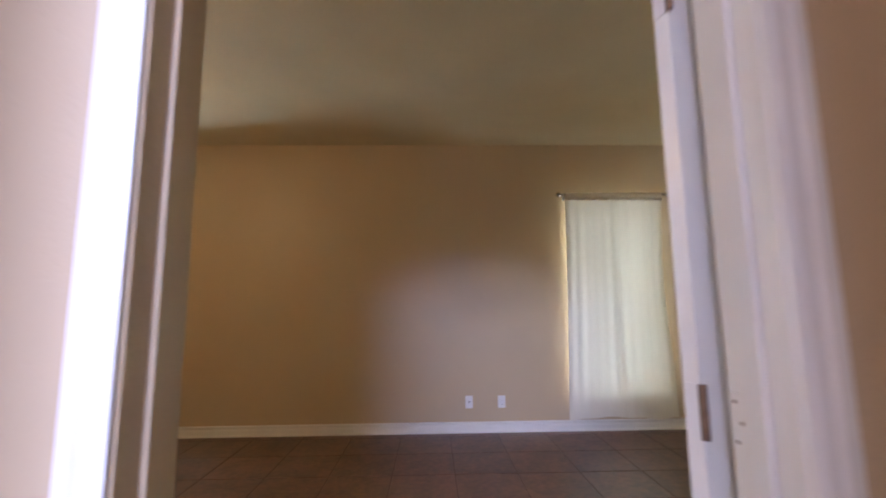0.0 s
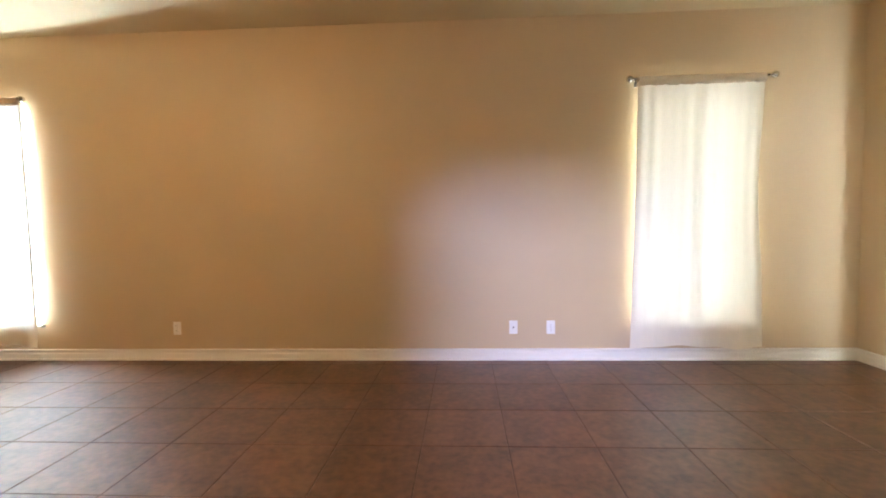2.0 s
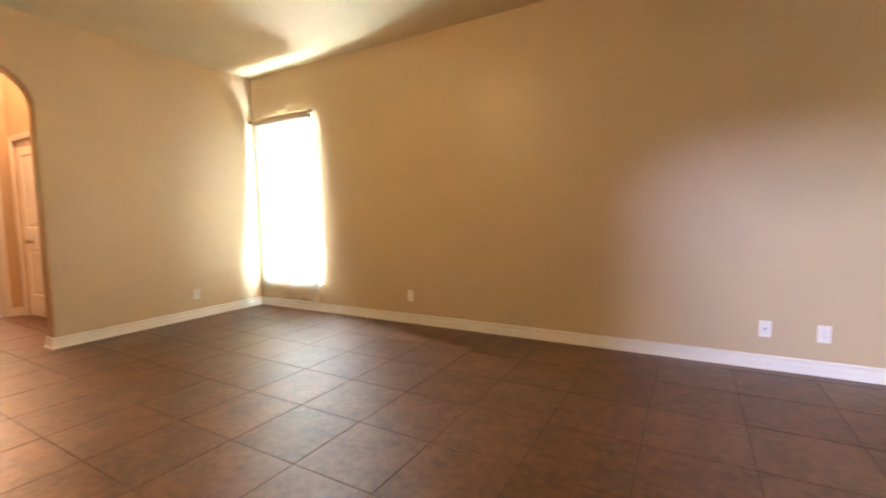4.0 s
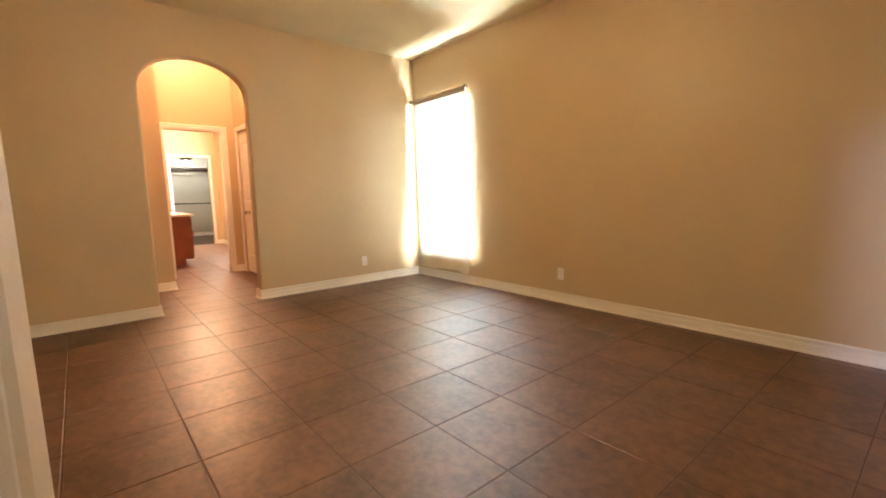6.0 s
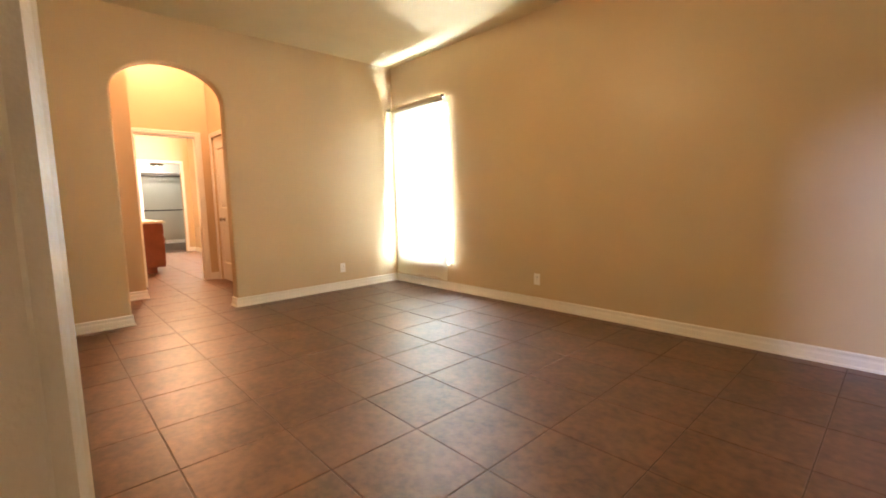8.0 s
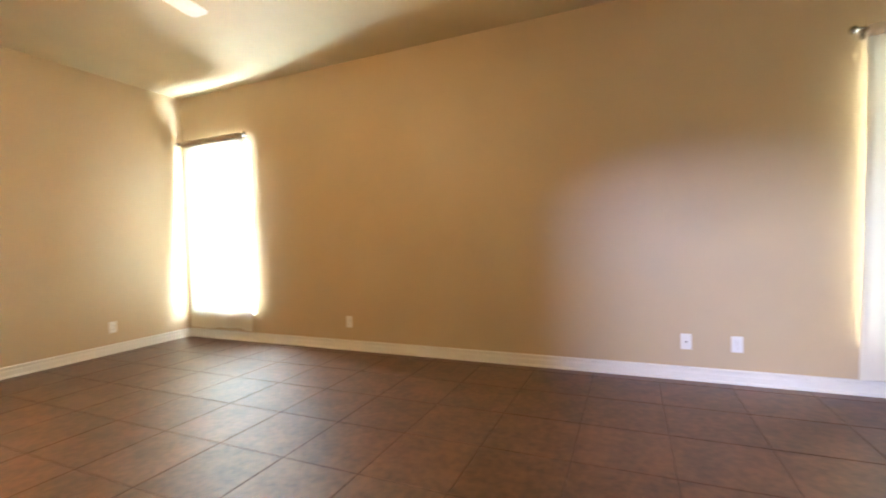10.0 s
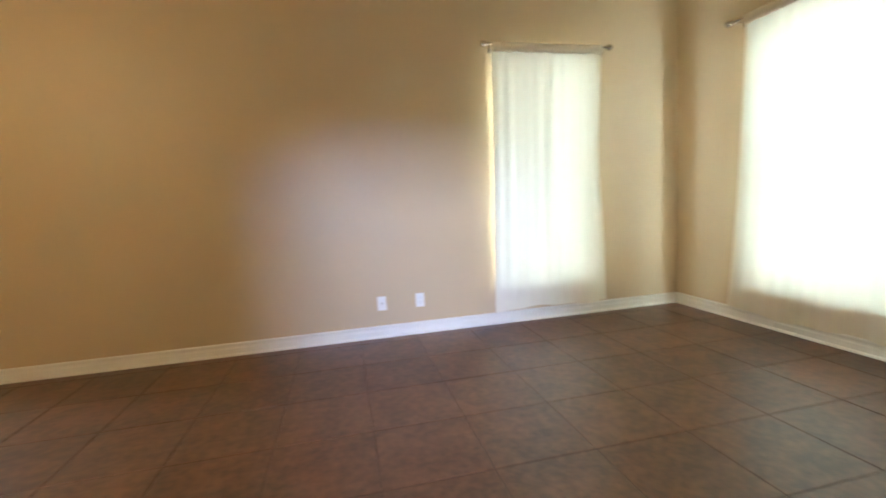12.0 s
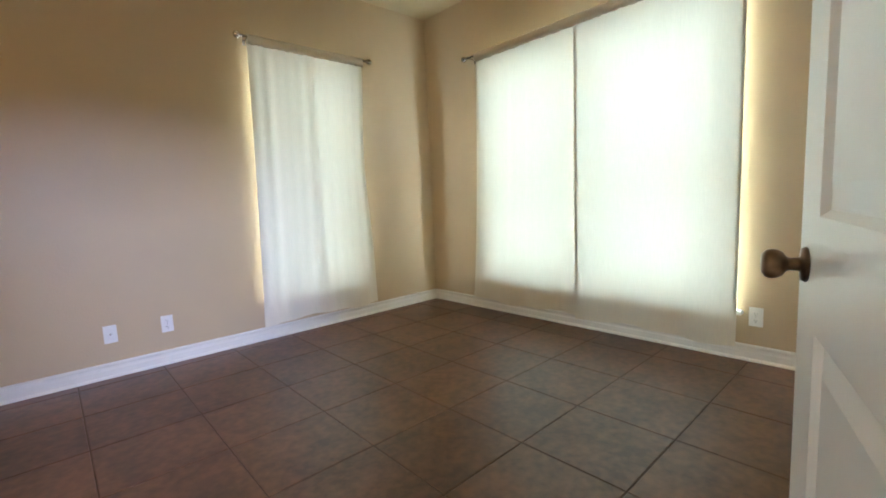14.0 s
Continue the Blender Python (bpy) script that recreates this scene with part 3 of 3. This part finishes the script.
casing("casing_bathroom", (HX, 1.085), (HX, 1.845), 2.10, (1, 0))
jam = root("door_frame_bathroom", Matrix(), "white painted jamb of cased opening", "door frame", kind="structure")
for a, b in ((1.085, 1.102), (1.828, 1.845)):
    part("jamb", boxed(HX - 0.121, HX + 0.001, a, b, 0, 2.10, 0.002), TRIM, jam)
part("head_jamb", boxed(HX - 0.121, HX + 0.001, 1.102, 1.828, 2.083, 2.10, 0.002), TRIM, jam)
casing("casing_hall_door", (-6.78, HY1), (-6.02, HY1), 2.08, (0, -1))
door_with_knobs("door_2", pose(-6.025, HY1 + 0.06, 0.012, 0, 0, 180), 0.75, 2.06, ((0.10, 0.65, 1.05, 1.90), (0.10, 0.65, 0.25, 0.80)), 0.49, "white panel door in the hall, closed", STEEL)
baseboard((-6.05, HY0), (-6.05, 0.955), (1, 0), -1, 1)
baseboard((HX, 0.955), (-6.05, 0.955), (0, 1), -1, 1)
baseboard((HX, 0.955), (HX, 1.023), (1, 0), -1, 0)
baseboard((HX, 1.907), (HX, HY1), (1, 0), 0, -1)
baseboard((HX, HY1), (-6.842, HY1), (0, -1), -1, 0)
baseboard((-5.958, HY1), (XL - AT, HY1), (0, -1), 0, -1)
baseboard((XL - AT, AY1), (XL - AT, HY1), (-1, 0), 1, -1)

BX, BY0, BY1 = -11.8, 0.60, 2.86
wall_y("wall_bath_far", BY0 - 0.1, BY1 + 0.1, BX - 0.12, BX, ((1.86, 2.67, 0.0, 2.12),))
wall_x("wall_bath_left", BX, HX - 0.12, BY0 - 0.12, BY0)
wall_x("wall_bath_right", BX, HX - 0.12, BY1, BY1 + 0.14, ((-11.1, -10.2, 0.6, 2.3),))
wall_y("wall_bath_near", HY1 + 0.12, BY1 + 0.1, HX - 0.12, HX)
wall_y("wall_bath_near_left", BY0 - 0.1, 0.835, HX - 0.12, HX)
tagged(part("ceiling_bath", boxed(BX - 0.12, HX - 0.12, BY0 - 0.12, BY1 + 0.14, 2.89, 3.0), CEIL), "tan bathroom ceiling", "ceiling", kind="structure")
casing("casing_closet", (BX, 1.86), (BX, 2.67), 2.12, (1, 0))
baseboard((BX, 2.732), (BX, BY1), (1, 0), 0, -1)
baseboard((BX, BY0), (BX, 1.798), (1, 0), -1, 0)
baseboard((BX, BY1), (HX - 0.12, BY1), (0, -1), -1, -1)
area("skylight_bath_window", (-10.65, BY1 + 0.2, 1.45), (-10.65, 0, 1.2), 0.85, 1.65, 110, (1, 0.97, 0.9))
window("window_4", pose(-11.1, BY1, 0), 0.90, 0.6, 2.3, 1)

vanity = root("bathroom_vanity", Matrix(), "dark cherry vanity cabinet with a cream top", "cabinet")
VX0, VX1, VY1 = -10.4, -8.28, 1.60
part("cabinet_body", boxed(VX0, VX1, BY0 + 0.002, VY1 - 0.03, 0.10, 0.83, 0.004), CHERRY, vanity)
part("toe_kick", boxed(VX0, VX1 - 0.03, BY0 + 0.002, VY1 - 0.15, 0.0, 0.10), CHERRY, vanity)
for i in range(4):
    a = VX0 + 0.03 + i * 0.518
    d = part("door", boxed(a, a + 0.48, VY1 - 0.03, VY1 - 0.008, 0.14, 0.62, 0.006), CHERRY, vanity)
    part("drawer", boxed(a, a + 0.48, VY1 - 0.03, VY1 - 0.008, 0.65, 0.80, 0.006), CHERRY, vanity)
    part("handle", tube(bmesh.new(), (a + 0.43, VY1 + 0.012, 0.48), (a + 0.43, VY1 + 0.012, 0.58), 0.006, 8), STEEL, d)
part("worktop", boxed(VX0 - 0.01, VX1 + 0.02, BY0 + 0.002, VY1 + 0.02, 0.831, 0.865, 0.006, 2), COUNTER, vanity, "cream marble worktop")
part("backsplash", boxed(VX0, VX1, BY0 + 0.002, BY0 + 0.022, 0.866, 0.96, 0.003), COUNTER, vanity)

CX, CY0, CY1 = -15.0, 1.4, 4.2
wall_y("wall_closet_back", CY0, CY1, CX - 0.1, CX, mat=CLOSETW, label="grey-green closet wall", z1=2.44)
wall_x("wall_closet_left", CX, BX - 0.12, CY0 - 0.1, CY0, mat=CLOSETW, label="grey-green closet wall", z1=2.44)
wall_x("wall_closet_right", CX, BX - 0.12, CY1, CY1 + 0.1, mat=CLOSETW, label="grey-green closet wall", z1=2.44)
wall_y("wall_closet_front", BY1 + 0.1, CY1, BX - 0.12, BX, mat=CLOSETW, label="grey-green closet wall", z1=2.44)
tagged(part("ceiling_closet", boxed(CX - 0.1, BX - 0.12, CY0 - 0.1, CY1 + 0.1, 2.44, 2.54), CEIL), "pale closet ceiling", "ceiling", kind="structure")
baseboard((CX, CY0), (CX, CY1), (1, 0))
tagged(part("floor_closet", boxed(CX, BX - 0.06, CY0, CY1, -0.05, 0.004), CARPET), "dark brown closet carpet", "floor", kind="structure")
shelf = root("closet_shelf", Matrix(), "white closet shelf on a cleat", "shelf")
part("board", boxed(CX + 0.001, CX + 0.38, CY0 + 0.001, CY1 - 0.001, 2.075, 2.095, 0.002), TRIM, shelf)
part("cleat", boxed(CX + 0.001, CX + 0.02, CY0 + 0.001, CY1 - 0.001, 1.985, 2.074, 0.002), TRIM, shelf)
for z in (1.99, 1.0):
    ob = root("closet_rod", Matrix(), "black steel closet hanging rod", "rod", "closet rods")
    part("rod", tube(bmesh.new(), (CX + 0.30, CY0 + 0.001, z), (CX + 0.30, CY1 - 0.001, z), 0.017), ROD, ob, "", True)
    for y in (CY0 + 0.001, CY1 - 0.009):
        part("socket", boxed(CX + 0.27, CX + 0.33, y, y + 0.008, z - 0.03, z + 0.03, 0.002), TRIM, ob)


def hanger(m, label):
    ob = root("clothes_hanger", m, label, "hanger")
    bm = bmesh.new()
    path = [(-0.02, 0.008), (-0.016, 0.024), (0, 0.032), (0.015, 0.022), (0.016, 0.006), (0.004, -0.012), (0, -0.04), (-0.2, -0.12), (0.2, -0.12), (0, -0.04)]
    for a, b in zip(path, path[1:]):
        tube(bm, (0, a[0], a[1]), (0, b[0], b[1]), 0.003, 6)
    part("wire", bm, PLATE, ob)
    return ob


hanger(pose(CX + 0.30, 2.72, 1.996, 0, 0, 70), "white wire hanger on a closet rod")
hanger(pose(CX + 0.30, 2.80, 1.996, 0, 0, 100), "white wire hanger on a closet rod")
fix = root("closet_lamp", pose(CX + 0.75, 2.62, 2.44), "nickel dome lamp hanging from the closet ceiling", "ceiling lamp")
part("lamp_base", lathe(bmesh.new(), ((0.08, 0), (0.08, -0.02), (0.02, -0.032), (0.012, -0.04), (0.012, -0.20)), 20), STEEL, fix, "", True)
part("shade", lathe(bmesh.new(), ((0.012, -0.095), (0.06, -0.10), (0.12, -0.125), (0.165, -0.17), (0.17, -0.19), (0.165, -0.19), (0.16, -0.17), (0.115, -0.13), (0.06, -0.105), (0.012, -0.10)), 28), STEEL, fix, "", True)


def ceiling_lamp(x, y, z, watts):
    ob = root("ceiling_lamp", pose(x, y, z), "lit round frosted glass ceiling lamp", "ceiling lamp", "ceiling lamps")
    part("lamp_base", lathe(bmesh.new(), ((0.12, 0), (0.12, -0.02), (0.1, -0.03)), 20), STEEL, ob, "", True)
    g = part("glass_bowl", lathe(bmesh.new(), ((0.11, -0.03), (0.14, -0.06), (0.12, -0.11), (0.06, -0.14), (0.002, -0.145)), 24), OPAL, ob, "", True)
    bulb("ceiling_lamp_bulb", x, y, z - 0.08, watts, (1.0, 0.57, 0.33), 0.04)


# Glowing bulb and fill light added under the unlit closet dome to brighten the walls.
bm = bmesh.new()
bmesh.ops.create_uvsphere(bm, u_segments=14, v_segments=10, radius=0.028, matrix=Matrix.Translation((0, 0, -0.228)))
part("light_bulb", bm, LAMP, fix, "", True).visible_shadow = False
bulb("closet_fill_light", CX + 0.75, 2.62, 2.212, 40, (1, 0.94, 0.84), 0.02)
ceiling_lamp(-5.75, 1.45, BH, 340)
ceiling_lamp(-9.3, 1.9, 2.89, 520)

# ---------------------------------------------------------------- entry behind the doorway
EY, EH = -9.2, 5.1
wall_x("wall_entry_back", -4.1, 1.75, EY - 0.15, EY, ((-3.90, 0.95, 2.65, 4.75),), EH)
wall_y("wall_entry_left", EY, YW - 0.13, -4.1, -3.98, (), EH)
wall_y("wall_entry_right", EY, YS - 0.13, 1.63, 1.75, (), EH)
# Unseen wall piece, added to keep the entry daylight off the right casing.
wall_x("entry_light_blocker", 0.18, 1.63, -1.50, -1.38, (), EH)
wall_x("wall_entry_upper", XS, 1.75, YS - 0.13, YS - 0.01, (), EH, z0=H + 0.12)
wall_x("wall_entry_upper_bay", -4.1, XS, YW - 0.13, YW - 0.01, (), EH, z0=H + 0.12)
wall_y("wall_entry_upper_side", YW - 0.01, YS - 0.13, XS, XS + 0.1, (), EH, z0=H + 0.12)
tagged(part("ceiling_entry", boxed(-4.1, 1.75, EY - 0.15, YS - 0.01, EH, EH + 0.12), CEIL), "tan entry ceiling", "ceiling", kind="structure")
window("window_5", pose(0.95, EY, 0, 0, 0, 180), 4.85, 2.65, 4.75, 3)
baseboard((DX1 + 0.066, YS - 0.13), (1.63, YS - 0.13), (0, -1), 0, -1)

# ---------------------------------------------------------------- ground outside
tagged(part("ground", boxed(-400, 400, -400, 400, -0.35, -0.25), GROUND), "dry lawn around the house", "ground", kind="structure")

# ---------------------------------------------------------------- floors: grout bed and tiles
S, NX, NY, G = 0.457, 0.0, 2.243, 0.0028
floor = tagged(part("floor", boxed(BX - 0.06, XR + 0.05, EY, YN + 0.05, -0.12, -0.0022), GROUT), "dark brown grout bed of the tiled floor", "floor", kind="structure")


def tile_mesh(bm, x0, x1, y0, y1, top=0.0):
    c = 0.0025
    lo = [bm.verts.new(p) for p in ((x0, y0, -0.006), (x1, y0, -0.006), (x1, y1, -0.006), (x0, y1, -0.006))]
    mi = [bm.verts.new(p) for p in ((x0, y0, top - 0.0018), (x1, y0, top - 0.0018), (x1, y1, top - 0.0018), (x0, y1, top - 0.0018))]
    hi = [bm.verts.new(p) for p in ((x0 + c, y0 + c, top), (x1 - c, y0 + c, top), (x1 - c, y1 - c, top), (x0 + c, y1 - c, top))]
    for a, b in ((lo, mi), (mi, hi)):
        for k in range(4):
            bm.faces.new((a[k], a[(k + 1) % 4], b[(k + 1) % 4], b[k]))
    bm.faces.new(hi)


full = bmesh.new()
tile_mesh(full, -S / 2 + G, S / 2 - G, -S / 2 + G, S / 2 - G)
full_me = bpy.data.meshes.new("floor_tile")
full.to_mesh(full_me)
full.free()
full_me.materials.append(TILE)
tile_rng = random.Random(4)
for i in range(-11, 9):
    for j in range(-8, 5):
        x0, x1, y0, y1 = NX + i * S, NX + (i + 1) * S, NY + j * S, NY + (j + 1) * S
        a, b, c, d = max(x0 + G, XL), min(x1 - G, XR), max(y0 + G, YW), min(y1 - G, YN)
        if b - a < 0.01 or d - c < 0.01:
            continue
        if b - a > S - 2 * G - 1e-6 and d - c > S - 2 * G - 1e-6:
            ob = new("floor_tile", full_me)
            ob.parent = floor
            ob.location = ((x0 + x1) / 2, (y0 + y1) / 2, tile_rng.uniform(-0.0004, 0.0004))
            ob.rotation_euler = (tile_rng.gauss(0, 0.0008), tile_rng.gauss(0, 0.0008), 0)
        else:
            bm = bmesh.new()
            tile_mesh(bm, a, b, c, d)
            part("floor_tile", bm, TILE, floor)


def tiled(name, xa, xb, ya, yb):
    bm = bmesh.new()
    for i in range(math.floor((xa - NX) / S), math.ceil((xb - NX) / S)):
        for j in range(math.floor((ya - NY) / S), math.ceil((yb - NY) / S)):
            a, b = max(NX + i * S + G, xa), min(NX + (i + 1) * S - G, xb)
            c, d = max(NY + j * S + G, ya), min(NY + (j + 1) * S - G, yb)
            if b - a > 0.01 and d - c > 0.01:
                tile_mesh(bm, a, b, c, d)
    return tagged(part(name, bm, TILE, floor), "brown glazed floor tiles", kind="stuff")


tiled("hall_tiles", BX - 0.06, XL, HY0, BY1)
tiled("entry_tiles", -4.0, 1.65, EY, YW - 0.0)
